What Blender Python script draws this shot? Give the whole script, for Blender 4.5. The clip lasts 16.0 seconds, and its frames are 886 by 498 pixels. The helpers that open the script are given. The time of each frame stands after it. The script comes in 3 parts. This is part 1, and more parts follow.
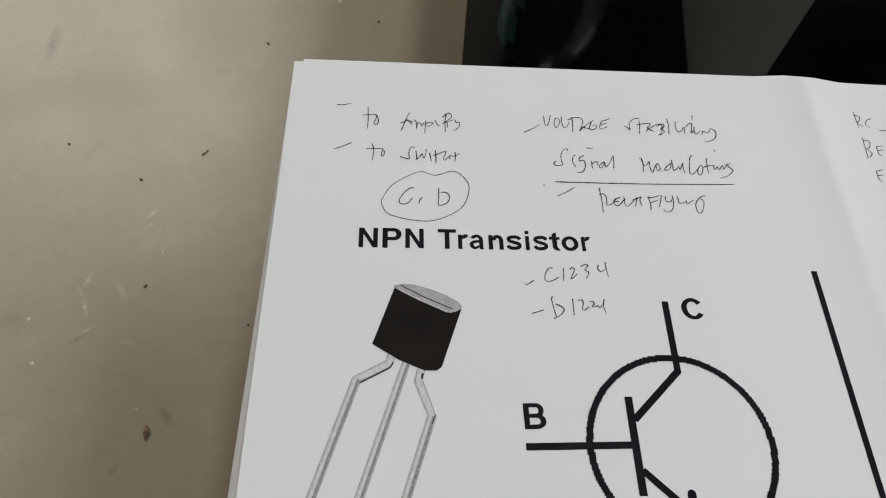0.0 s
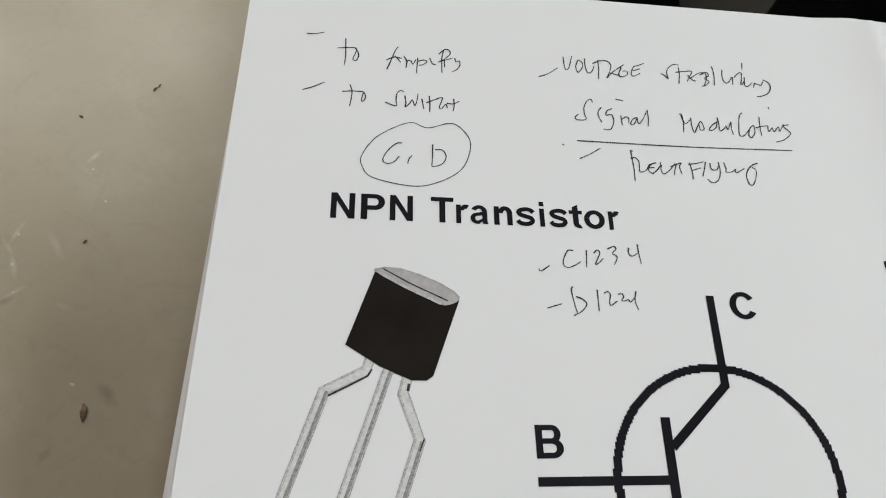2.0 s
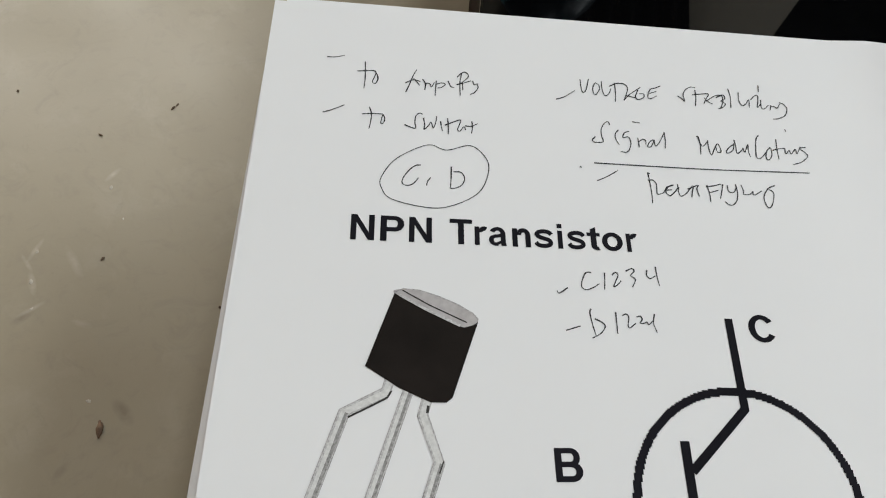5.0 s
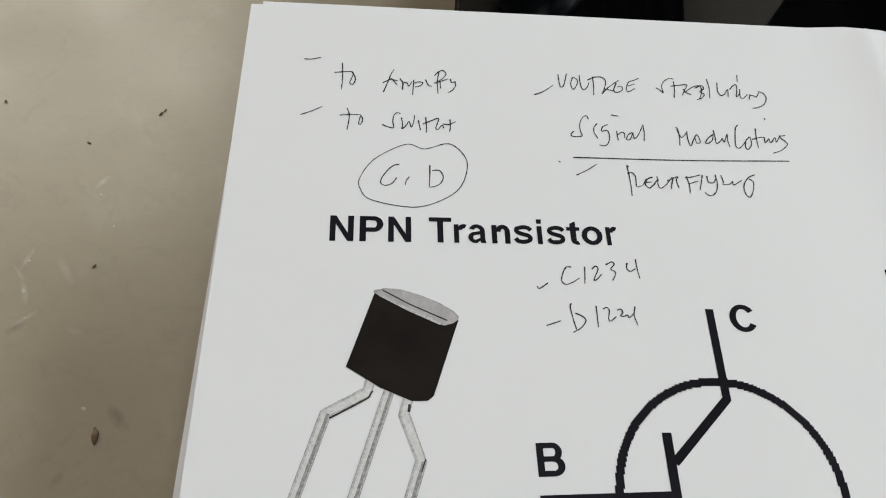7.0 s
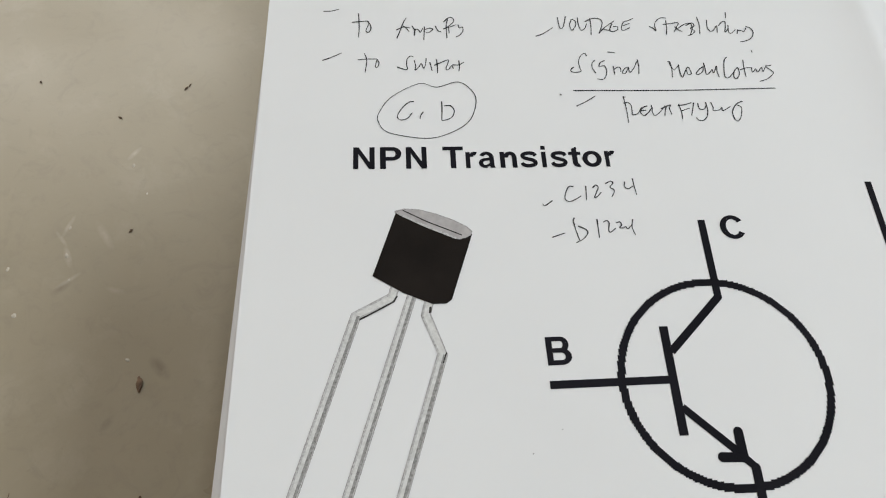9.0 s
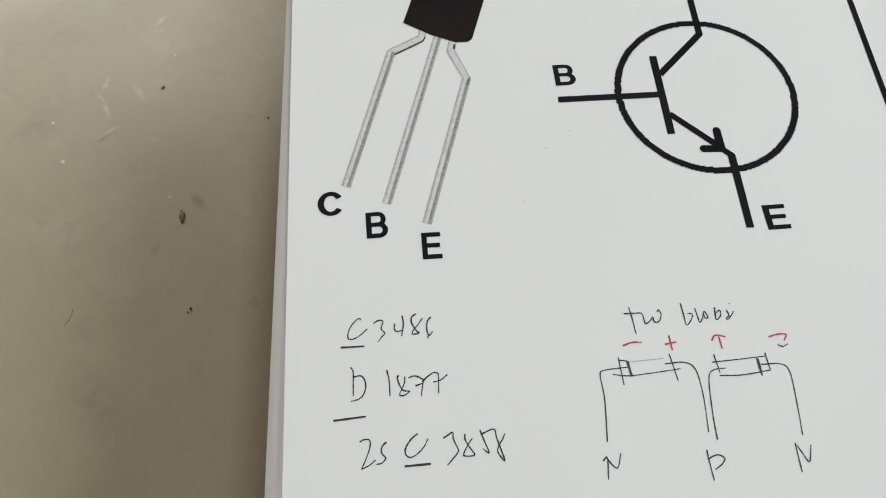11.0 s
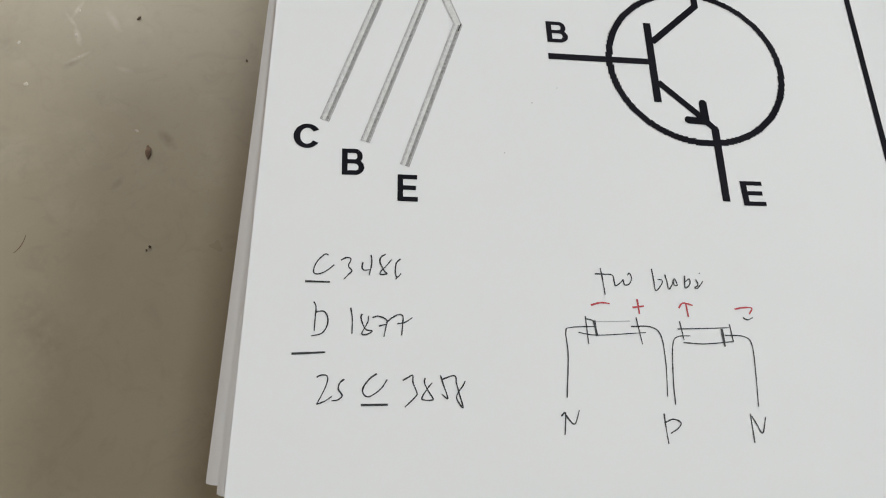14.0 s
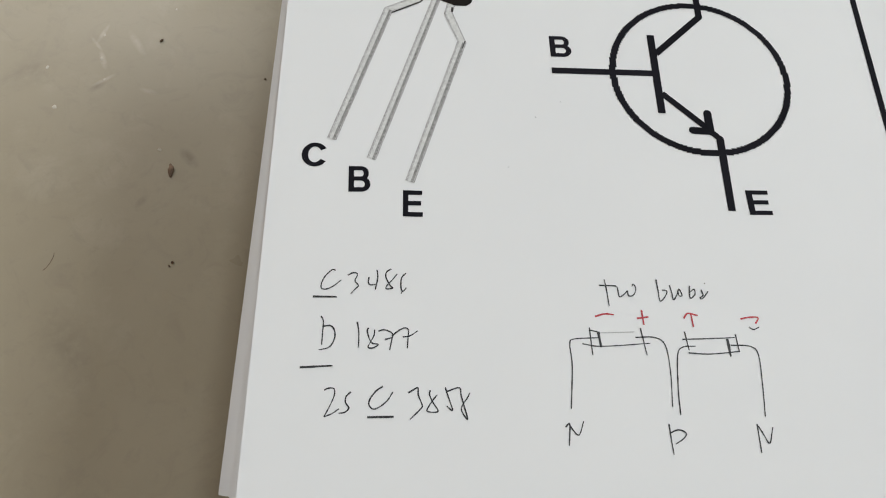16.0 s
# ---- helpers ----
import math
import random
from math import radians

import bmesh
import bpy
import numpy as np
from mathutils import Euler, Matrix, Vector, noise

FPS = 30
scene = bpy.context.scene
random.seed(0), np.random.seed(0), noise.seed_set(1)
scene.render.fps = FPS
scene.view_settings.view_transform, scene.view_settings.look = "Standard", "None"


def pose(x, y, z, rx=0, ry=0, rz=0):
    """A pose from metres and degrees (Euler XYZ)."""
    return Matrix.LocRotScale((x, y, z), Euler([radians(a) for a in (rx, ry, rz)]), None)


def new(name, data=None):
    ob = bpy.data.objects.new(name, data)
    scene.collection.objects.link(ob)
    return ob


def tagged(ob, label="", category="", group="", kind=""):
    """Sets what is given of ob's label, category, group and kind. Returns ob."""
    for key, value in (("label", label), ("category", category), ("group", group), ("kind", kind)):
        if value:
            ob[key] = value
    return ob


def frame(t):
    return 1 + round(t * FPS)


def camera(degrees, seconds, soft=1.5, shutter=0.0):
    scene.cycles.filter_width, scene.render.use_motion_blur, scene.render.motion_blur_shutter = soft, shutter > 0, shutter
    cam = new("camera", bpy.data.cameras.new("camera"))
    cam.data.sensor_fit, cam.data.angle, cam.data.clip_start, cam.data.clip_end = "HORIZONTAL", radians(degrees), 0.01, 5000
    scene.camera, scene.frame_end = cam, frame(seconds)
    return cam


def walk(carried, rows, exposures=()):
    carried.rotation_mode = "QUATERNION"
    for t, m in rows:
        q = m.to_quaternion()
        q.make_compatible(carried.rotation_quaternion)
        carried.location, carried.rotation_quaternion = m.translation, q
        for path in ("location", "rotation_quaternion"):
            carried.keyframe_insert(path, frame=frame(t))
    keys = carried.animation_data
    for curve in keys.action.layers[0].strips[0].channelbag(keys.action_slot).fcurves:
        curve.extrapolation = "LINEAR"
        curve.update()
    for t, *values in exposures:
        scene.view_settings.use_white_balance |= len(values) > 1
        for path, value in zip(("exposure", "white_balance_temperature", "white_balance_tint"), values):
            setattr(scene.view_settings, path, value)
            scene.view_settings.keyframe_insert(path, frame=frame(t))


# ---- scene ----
PAPER_Z = 0.1226          # height of the top sheet over the floor
SLAB_Z = 0.1132           # height of the polished slab that carries the papers
cam = camera(65.33, 16.0, soft=1.08)
ROWS = [
    (0, 0.03045, -0.15386, 0.15107, 30.601, -4.223, 0.024),
    (0.2, 0.03176, -0.14347, 0.14026, 29.132, -5.307, 0.878),
    (0.5, 0.03013, -0.13131, 0.13016, 28.768, -6.802, 2.448),
    (1, 0.03043, -0.13057, 0.12756, 28.584, -6.829, 0.524),
    (1.5, 0.02849, -0.13088, 0.12662, 27.749, -6.916, 0.616),
    (2, 0.02900, -0.13030, 0.12283, 25.902, -6.682, 0.520),
    (2.5, 0.02895, -0.12971, 0.12236, 25.896, -6.317, 0.681),
    (3, 0.02837, -0.12940, 0.12285, 26.168, -6.452, 0.820),
    (3.5, 0.02730, -0.12873, 0.12281, 26.250, -6.517, 0.867),
    (4, 0.02735, -0.12889, 0.12257, 26.138, -6.368, 0.834),
    (4.5, 0.02695, -0.12871, 0.12249, 25.951, -6.391, 0.883),
    (4.7, 0.02686, -0.12926, 0.12374, 26.881, -6.253, 1.048),
    (6.8, 0.02982, -0.12987, 0.12459, 27.455, -5.592, 0.095),
    (7, 0.03144, -0.12934, 0.12492, 26.959, -5.201, -0.313),
    (7.5, 0.03021, -0.12899, 0.12336, 25.793, -5.737, 0.017),
    (8, 0.03071, -0.12918, 0.12316, 25.907, -5.290, -0.191),
    (8.2, 0.03153, -0.13162, 0.12358, 25.893, -4.929, -0.470),
    (10.3, 0.01910, -0.19120, 0.14263, 27.388, -1.377, -1.987),
    (10.5, 0.01233, -0.19806, 0.13637, 25.799, -2.243, -1.610),
    (11, 0.02193, -0.20748, 0.13105, 23.636, -2.587, -3.310),
    (11.5, 0.01675, -0.22838, 0.12968, 23.197, -1.430, -1.182),
    (11.7, 0.01290, -0.22810, 0.12612, 21.519, -0.997, 0.656),
    (12, 0.01135, -0.22290, 0.12438, 21.481, -2.126, 1.350),
    (12.5, 0.02543, -0.21520, 0.12467, 22.334, -3.548, -1.917),
    (13, 0.02652, -0.21257, 0.12369, 21.673, -5.826, -2.126),
    (13.5, 0.02278, -0.21470, 0.12808, 23.297, -6.210, -0.542),
    (14, 0.02069, -0.21331, 0.12519, 21.870, -7.230, 0.429),
    (14.5, 0.01849, -0.21347, 0.12641, 21.671, -7.964, 0.530),
    (15, 0.01936, -0.21322, 0.12432, 20.673, -7.302, 0.641),
    (15.5, 0.02135, -0.21410, 0.12668, 22.971, -6.030, 0.583),
    (16, 0.02495, -0.21335, 0.12836, 22.630, -4.792, 0.522),
]
EXPOSURES = [(0.0, -0.23), (0.4, -0.165), (1.0, -0.115), (2.0, -0.075), (8.2, -0.06), (10.3, -0.005), (16.0, -0.01)]
walk(cam, [(t, pose(x, y, z + PAPER_Z, rx, ry, rz)) for t, x, y, z, rx, ry, rz in ROWS], EXPOSURES)

# ---- light ----
world = bpy.data.worlds.new("sky")
scene.world = world
world.use_nodes = True
sky = world.node_tree.nodes.new("ShaderNodeTexSky")
sky.sky_type, sky.sun_disc = "NISHITA", False
sky.sun_elevation, sky.sun_rotation = radians(55), radians(100)
world.node_tree.links.new(sky.outputs[0], world.node_tree.nodes["Background"].inputs[0])
world.node_tree.nodes["Background"].inputs[1].default_value = 0.1
CEILING = 2.4
# roof openings: x from, x to, y from, y to
OPENINGS = [(0.40, 0.73, -0.42, 1.15), (1.43, 2.62, -0.42, 1.15)]
SKY_RADIANCE = 10.3


def sky_lamp(tint, x0, x1, y0, y1):
    data = bpy.data.lights.new("skylight_glow", "AREA")
    data.shape, data.size, data.size_y = "RECTANGLE", x1 - x0, y1 - y0
    data.energy = SKY_RADIANCE * math.pi * (x1 - x0) * (y1 - y0)
    data.color = tint
    ob = new("skylight_glow", data)
    ob.matrix_world = pose((x0 + x1) / 2, (y0 + y1) / 2, CEILING + 0.06)
    return ob


for opening, tint in zip(OPENINGS, ((0.91, 0.974, 0.995), (0.90, 0.972, 1.0))):
    sky_lamp(tint, *opening)
# assumed, unseen window in the far wall; its daylight also fills shade by the papers
WINDOW = (-1.5, -0.35, 0.75, 1.75)
data = bpy.data.lights.new("window_fill", "AREA")
data.shape, data.size, data.size_y = "RECTANGLE", WINDOW[1] - WINDOW[0], WINDOW[3] - WINDOW[2]
data.energy, data.color = 5.0 * math.pi * data.size * data.size_y, (0.98, 0.96, 0.91)
new("window_fill", data).matrix_world = pose((WINDOW[0] + WINDOW[1]) / 2, 1.31, (WINDOW[2] + WINDOW[3]) / 2, -90)


# ---- materials ----
def material(name, base, rough=0.6, metal=0.0, specular=0.5):
    m = bpy.data.materials.new(name)
    m.use_nodes = True
    b = m.node_tree.nodes["Principled BSDF"]
    b.inputs["Base Color"].default_value = (*base, 1)
    b.inputs["Roughness"].default_value = rough
    b.inputs["Metallic"].default_value = metal
    b.inputs["Specular IOR Level"].default_value = specular
    return m


def node(m, kind, **values):
    n = m.node_tree.nodes.new(kind)
    for key, value in values.items():
        n.inputs[key.replace("_", " ")].default_value = value
    return n


def link(m, a, b):
    m.node_tree.links.new(a, b)


def position(m):
    return m.node_tree.nodes.new("ShaderNodeNewGeometry").outputs["Position"]


def noise_of(m, scale, detail=4.0, rough=0.55, distortion=0.0):
    n = node(m, "ShaderNodeTexNoise", Scale=scale, Detail=detail, Roughness=rough, Distortion=distortion)
    link(m, position(m), n.inputs["Vector"])
    return n.outputs["Fac"]


def ramp(m, fac, stops):
    r = m.node_tree.nodes.new("ShaderNodeValToRGB")
    while len(r.color_ramp.elements) < len(stops):
        r.color_ramp.elements.new(0.5)
    for e, (at, c) in zip(r.color_ramp.elements, stops):
        e.position, e.color = at, (*c, 1)
    link(m, fac, r.inputs[0])
    return r.outputs[0]


def mix(m, fac, a, b, blend="MIX"):
    n = m.node_tree.nodes.new("ShaderNodeMix")
    n.data_type, n.blend_type = "RGBA", blend
    for socket, value in ((n.inputs[0], fac), (n.inputs[6], a), (n.inputs[7], b)):
        if isinstance(value, (int, float)):
            socket.default_value = value
        elif isinstance(value, tuple):
            socket.default_value = (*value, 1)
        else:
            link(m, value, socket)
    return n.outputs[2]


def bsdf(m):
    return m.node_tree.nodes["Principled BSDF"]


def bump(m, height, strength, distance):
    b = m.node_tree.nodes.new("ShaderNodeBump")
    b.inputs["Strength"].default_value, b.inputs["Distance"].default_value = strength, distance
    link(m, height, b.inputs["Height"])
    link(m, b.outputs[0], bsdf(m).inputs["Normal"])


def varied(name, dark, light, scale, rough=0.6, fine=0.0, depth=0.0005, specular=0.5):
    """A surface whose colour wanders between two tones, with a fine grain in it."""
    m = material(name, light, rough, 0.0, specular)
    base = ramp(m, noise_of(m, scale, 5.0), [(0.3, dark), (0.7, light)])
    grain = noise_of(m, scale * 40, 3.0)
    base = mix(m, 0.12, base, ramp(m, grain, [(0.35, tuple(c * 0.5 for c in dark)), (0.65, light)]))
    link(m, base, bsdf(m).inputs["Base Color"])
    if fine:
        bump(m, grain, fine, depth)
    return m


PAPER = material("paper", (0.79, 0.793, 0.79), 0.72, 0.0, 0.22)
link(PAPER, ramp(PAPER, noise_of(PAPER, 14.0, 3.0), [(0.3, (0.780, 0.780, 0.788)), (0.7, (0.80, 0.80, 0.806))]), bsdf(PAPER).inputs["Base Color"])
bump(PAPER, noise_of(PAPER, 2200.0, 2.0), 0.08, 0.00003)
PAPER_EDGE = varied("paper_edge", (0.80, 0.72, 0.74), (0.90, 0.83, 0.85), 60.0, 0.85, 0.0, 0.0, 0.2)
PRINT = varied("printed_black", (0.008, 0.008, 0.011), (0.015, 0.014, 0.019), 60.0, 0.85, 0.0, 0.0, 0.08)
BODY_PRINT = varied("printed_body_black", (0.009, 0.007, 0.006), (0.018, 0.014, 0.012), 90.0, 0.8, 0.0, 0.0, 0.1)


def pencil_ink(name, tone):
    m = material(name, tone, 0.55, 0.0, 0.3)
    fac = noise_of(m, 2600.0, 2.0)
    link(m, ramp(m, fac, [(0.30, tone), (0.78, tuple(min(c * 3.0 + 0.035, 0.6) for c in tone))]), bsdf(m).inputs["Base Color"])
    return m


INK = pencil_ink("pencil_grey", (0.009, 0.009, 0.011))
INK_FAINT = pencil_ink("pencil_faint", (0.30, 0.30, 0.30))
INK_DARK = pencil_ink("pencil_dark", (0.012, 0.012, 0.013))
RED = varied("red_ballpoint", (0.36, 0.008, 0.018), (0.52, 0.02, 0.035), 900.0, 0.5)


def floor_material():
    """Cream cement, polished by wear: wide clouds, paler scuffs, darker stains and a fine grain."""
    m = material("cream_floor", (0.5, 0.44, 0.33), 0.38)
    base = ramp(m, noise_of(m, 6.0, 6.0, 0.6, 0.5), [(0.30, (0.408, 0.349, 0.253)), (0.70, (0.438, 0.378, 0.280))])
    clouds = ramp(m, noise_of(m, 24.0, 5.0, 0.6, 0.8), [(0.40, (0, 0, 0)), (0.66, (0.25, 0.25, 0.25))])
    base = mix(m, clouds, base, (0.37, 0.315, 0.228))
    scuffs = ramp(m, noise_of(m, 30.0, 6.0, 0.65, 0.3), [(0.55, (0, 0, 0)), (0.74, (0.34, 0.34, 0.34))])
    base = mix(m, scuffs, base, (0.55, 0.495, 0.40))
    tread = ramp(m, noise_of(m, 75.0, 6.0, 0.7, 1.6), [(0.52, (0, 0, 0)), (0.70, (0.40, 0.40, 0.40))])
    base = mix(m, tread, base, (0.345, 0.292, 0.222))
    dark, pale = (0.24, 0.20, 0.15), (0.70, 0.66, 0.57)
    for x, y, wide, long, turn, depth, tone in ((-0.156, 0.127, 0.004, 0.017, -0.08, 0.75, dark), (-0.128, -0.035, 0.010, 0.014, 0.9, 0.35, dark), (-0.09, -0.15, 0.012, 0.02, -0.6, 0.35, dark),
                                                (-0.058, -0.073, 0.0028, 0.0065, -0.75, 0.75, dark), (-0.073, -0.093, 0.002, 0.004, 0.6, 0.5, dark), (-0.100, -0.041, 0.002, 0.005, 0.8, 0.6, dark),
                                                (-0.103, -0.014, 0.0012, 0.006, 0.3, 0.45, pale), (-0.1046, -0.0195, 0.001, 0.005, -0.7, 0.35, pale), (-0.1005, -0.0275, 0.0016, 0.0055, -0.4, 0.55, pale),
                                                (-0.098, -0.0376, 0.0012, 0.006, 0.9, 0.4, pale), (-0.0793, -0.042, 0.0016, 0.0045, -1.3, 0.3, pale), (-0.083, 0.0215, 0.0014, 0.0045, 0.6, 0.45, pale),
                                                (-0.088, -0.018, 0.002, 0.009, -0.6, 0.3, pale)):
        place = m.node_tree.nodes.new("ShaderNodeMapping")
        place.vector_type = "TEXTURE"
        place.inputs["Location"].default_value, place.inputs["Rotation"].default_value = (x, y, 0), (0, 0, -turn)
        place.inputs["Scale"].default_value = (wide, long, 1)
        link(m, position(m), place.inputs["Vector"])
        blot = m.node_tree.nodes.new("ShaderNodeTexGradient")
        blot.gradient_type = "SPHERICAL"
        link(m, place.outputs[0], blot.inputs[0])
        shape = mix(m, 1.0, ramp(m, blot.outputs["Fac"], [(0.0, (0, 0, 0)), (0.9, (depth,) * 3)]), ramp(m, noise_of(m, 260.0, 4.0), [(0.3, (0.25,) * 3), (0.6, (1,) * 3)]), "MULTIPLY")
        base = mix(m, shape, base, tone)
    specks = ramp(m, noise_of(m, 420.0, 2.0), [(0.70, (0, 0, 0)), (0.78, (0.35, 0.35, 0.35))])
    base = mix(m, specks, base, (0.34, 0.29, 0.21))
    link(m, base, bsdf(m).inputs["Base Color"])
    rough = ramp(m, noise_of(m, 18.0, 5.0), [(0.3, (0.27, 0.27, 0.27)), (0.7, (0.46, 0.46, 0.46))])
    link(m, rough, bsdf(m).inputs["Roughness"])
    bump(m, noise_of(m, 120.0, 4.0), 0.12, 0.0008)
    return m


def marble_material():
    m = material("black_marble", (0.006, 0.006, 0.007), 0.02, 0.0, 0.42)
    # thin white veins where a stretched, distorted field crosses its middle
    warp = node(m, "ShaderNodeTexNoise", Scale=6.0, Detail=7.0, Roughness=0.62, Distortion=0.9)
    link(m, position(m), warp.inputs["Vector"])
    vein = ramp(m, warp.outputs["Fac"], [(0.4955, (0, 0, 0)), (0.4995, (1, 1, 1)), (0.5005, (1, 1, 1)), (0.5045, (0, 0, 0))])
    gate = ramp(m, noise_of(m, 5.0, 3.0), [(0.54, (0, 0, 0)), (0.62, (1, 1, 1))])
    mask = mix(m, 1.0, vein, gate, "MULTIPLY")
    cloud = ramp(m, noise_of(m, 14.0, 6.0, 0.6, 0.8), [(0.45, (0.0012, 0.0012, 0.0014)), (0.75, (0.0035, 0.0036, 0.004))])
    link(m, mix(m, mask, cloud, (0.016, 0.016, 0.016)), bsdf(m).inputs["Base Color"])
    return m


FLOOR = floor_material()
MARBLE = marble_material()
VEIN = varied("white_vein", (0.10, 0.10, 0.095), (0.34, 0.34, 0.32), 500.0, 0.03, 0.0, 0.0, 0.42)
VEIN_FAINT = varied("grey_vein", (0.012, 0.012, 0.013), (0.06, 0.06, 0.062), 260.0, 0.03, 0.0, 0.0, 0.42)
SLAB_SIDE = varied("brown_board_edge", (0.016, 0.009, 0.006), (0.034, 0.021, 0.014), 45.0, 0.7, 0.2, 0.0004, 0.12)
WALL = varied("brown_grey_wall", (0.48, 0.43, 0.35), (0.58, 0.52, 0.43), 2.5, 0.8, 0.15)
# ochre for two unseen walls, chosen to bounce warm fill onto the floor
WALL_FILL = varied("ochre_fill_wall", (0.44, 0.31, 0.17), (0.54, 0.39, 0.22), 2.0, 0.8, 0.15)
CEIL = varied("ceiling_boards", (0.07, 0.05, 0.032), (0.11, 0.08, 0.052), 2.0, 0.85, 0.1)
BLACK_CLOTH = varied("black_cloth", (0.004, 0.004, 0.004), (0.009, 0.008, 0.008), 40.0, 0.9, 0.2, 0.0005, 0.1)
BLACK_WOOD = varied("black_paint", (0.006, 0.006, 0.006), (0.012, 0.011, 0.010), 12.0, 0.5, 0.05)
BLUE_FILM = varied("blue_polythene", (0.003, 0.014, 0.024), (0.008, 0.034, 0.05), 14.0, 0.3, 0.1, 0.0005, 0.12)
# pale teal that paints the bag's highlight into its base colour
GLINT_FILM = varied("teal_glint_film", (0.12, 0.48, 0.58), (0.40, 0.80, 0.88), 60.0, 0.12, 0.2, 0.002, 0.9)
HUSK = varied("brown_husk", (0.05, 0.028, 0.016), (0.30, 0.19, 0.12), 330.0, 0.6, 0.3, 0.0003)
TRANSLUCENT = material("grey_corner_dimmer", (0.11, 0.125, 0.125), 0.6)
glow = node(TRANSLUCENT, "ShaderNodeBsdfTranslucent", Color=(0.13, 0.15, 0.15, 1))
link(TRANSLUCENT, glow.outputs[0], TRANSLUCENT.node_tree.nodes["Material Output"].inputs["Surface"])
DIRT = varied("dark_dirt", (0.055, 0.035, 0.020), (0.22, 0.145, 0.09), 300.0, 0.7, 0.3, 0.0003)
CHIP = varied("pale_chip", (0.54, 0.49, 0.41), (0.72, 0.68, 0.59), 300.0, 0.7, 0.2, 0.0003)


# ---- builders ----
def mesh_object(name, bm, mat, parent=None, label="", smooth=False):
    me = bpy.data.meshes.new(name)
    bm.normal_update()
    bm.to_mesh(me)
    bm.free()
    for poly in me.polygons:
        poly.use_smooth = smooth
    me.materials.append(mat)
    ob = new(name, me)
    ob.parent = parent
    if label:
        tagged(ob, label)
    return ob


def part(name, bm, mat, parent, label="", smooth=False):
    return mesh_object(name, bm, mat, parent, label, smooth)


def box(bm, x0, x1, y0, y1, z0, z1, bevel=0.0):
    made = bmesh.ops.create_cube(bm, size=1.0, matrix=Matrix.LocRotScale(
        ((x0 + x1) / 2, (y0 + y1) / 2, (z0 + z1) / 2), None, (x1 - x0, y1 - y0, z1 - z0)))
    if bevel:
        edges = {e for v in made["verts"] for e in v.link_edges}
        bmesh.ops.bevel(bm, geom=list(edges), offset=bevel, segments=2, affect="EDGES")
    return bm


# ---- the setting ----
X0, X1, Y0, Y1 = -2.2, 2.8, -2.2, 1.25
bm = box(bmesh.new(), X0 - 0.12, X1 + 0.12, Y0 - 0.12, Y1 + 0.92, -0.1, 0.0)
tagged(mesh_object("floor", bm, FLOOR), "cream speckled floor, dull and slightly dirty", "floor", kind="structure")
# ceiling, left open where the sky looks in; its middle strip stands in for a phone mirrored in the slab
bm = bmesh.new()
(a0, a1, b0, b1), (c0, c1, _, _) = OPENINGS
for xs in ((X0 - 0.12, a0), (a1, c0), (c1, X1 + 0.12)):
    box(bm, *xs, b0, b1, CEILING, CEILING + 0.12)
box(bm, X0 - 0.12, X1 + 0.12, Y0 - 0.12, b0, CEILING, CEILING + 0.12)
box(bm, X0 - 0.12, X1 + 0.12, b1, Y1 + 0.92, CEILING, CEILING + 0.12)
tagged(mesh_object("ceiling", bm, CEIL), "dark ceiling with two open skylight bays, the strip between standing in for a phone", "ceiling", kind="structure")
# added walls; the ochre west and south ones serve as warm reflectors
for name, ext, mat in (("wall_west", (X0 - 0.12, X0, Y0, Y1 + 0.8), WALL_FILL), ("wall_east", (X1, X1 + 0.12, Y0, Y1 + 0.8), WALL),
                       ("wall_south", (X0 - 0.12, X1 + 0.12, Y0 - 0.12, Y0), WALL_FILL), ("wall_beyond", (X0 - 0.12, X1 + 0.12, Y1 + 0.8, Y1 + 0.92), BLACK_WOOD)):
    bm = box(bmesh.new(), *ext, 0.0, CEILING)
    tagged(mesh_object(name, bm, mat), "plain wall added to enclose the dim room", "wall", kind="structure")
bm = bmesh.new()
wx0, wx1, wz0, wz1 = WINDOW
box(bm, X0, wx0, Y1, Y1 + 0.12, 0.0, CEILING)
box(bm, wx0, wx1, Y1, Y1 + 0.12, 0.0, wz0)
box(bm, wx0, wx1, Y1, Y1 + 0.12, wz1, CEILING)
box(bm, wx1, 1.035, Y1, Y1 + 0.12, 0.0, CEILING)
box(bm, 1.035, 1.95, Y1, Y1 + 0.12, 2.05, CEILING)
box(bm, 1.95, X1, Y1, Y1 + 0.12, 0.0, CEILING)
tagged(mesh_object("wall_north", bm, WALL), "dull brown-grey wall with an added window opening and a dark doorway", "wall", kind="structure")

# an added grey translucent sheet that dims one mirrored corner of the narrow skylight
bm = bmesh.new()
corners = ((0.385, -0.075), (0.60, 0.082), (0.66, 0.125), (0.66, 0.16), (0.385, 0.16))
low, high = ([bm.verts.new((x, y, CEILING + z)) for x, y in corners] for z in (-0.004, -0.001))
bm.faces.new(high)
bm.faces.new(low[::-1])
for i in range(len(corners)):
    k = (i + 1) % len(corners)
    bm.faces.new((low[i], low[k], high[k], high[i]))
tagged(mesh_object("corner_dimmer", bm, TRANSLUCENT), "grey translucent sheet added under the skylight to dim its mirrored corner", "roof sheet")

# ---- black curtain and blue bag by the far wall, seen mirrored in the slab ----
curtain = tagged(new("curtain"), "black pleated curtain gathered to one side of the wall", "curtain")
curtain.matrix_basis = pose(0, 1.19, 0)


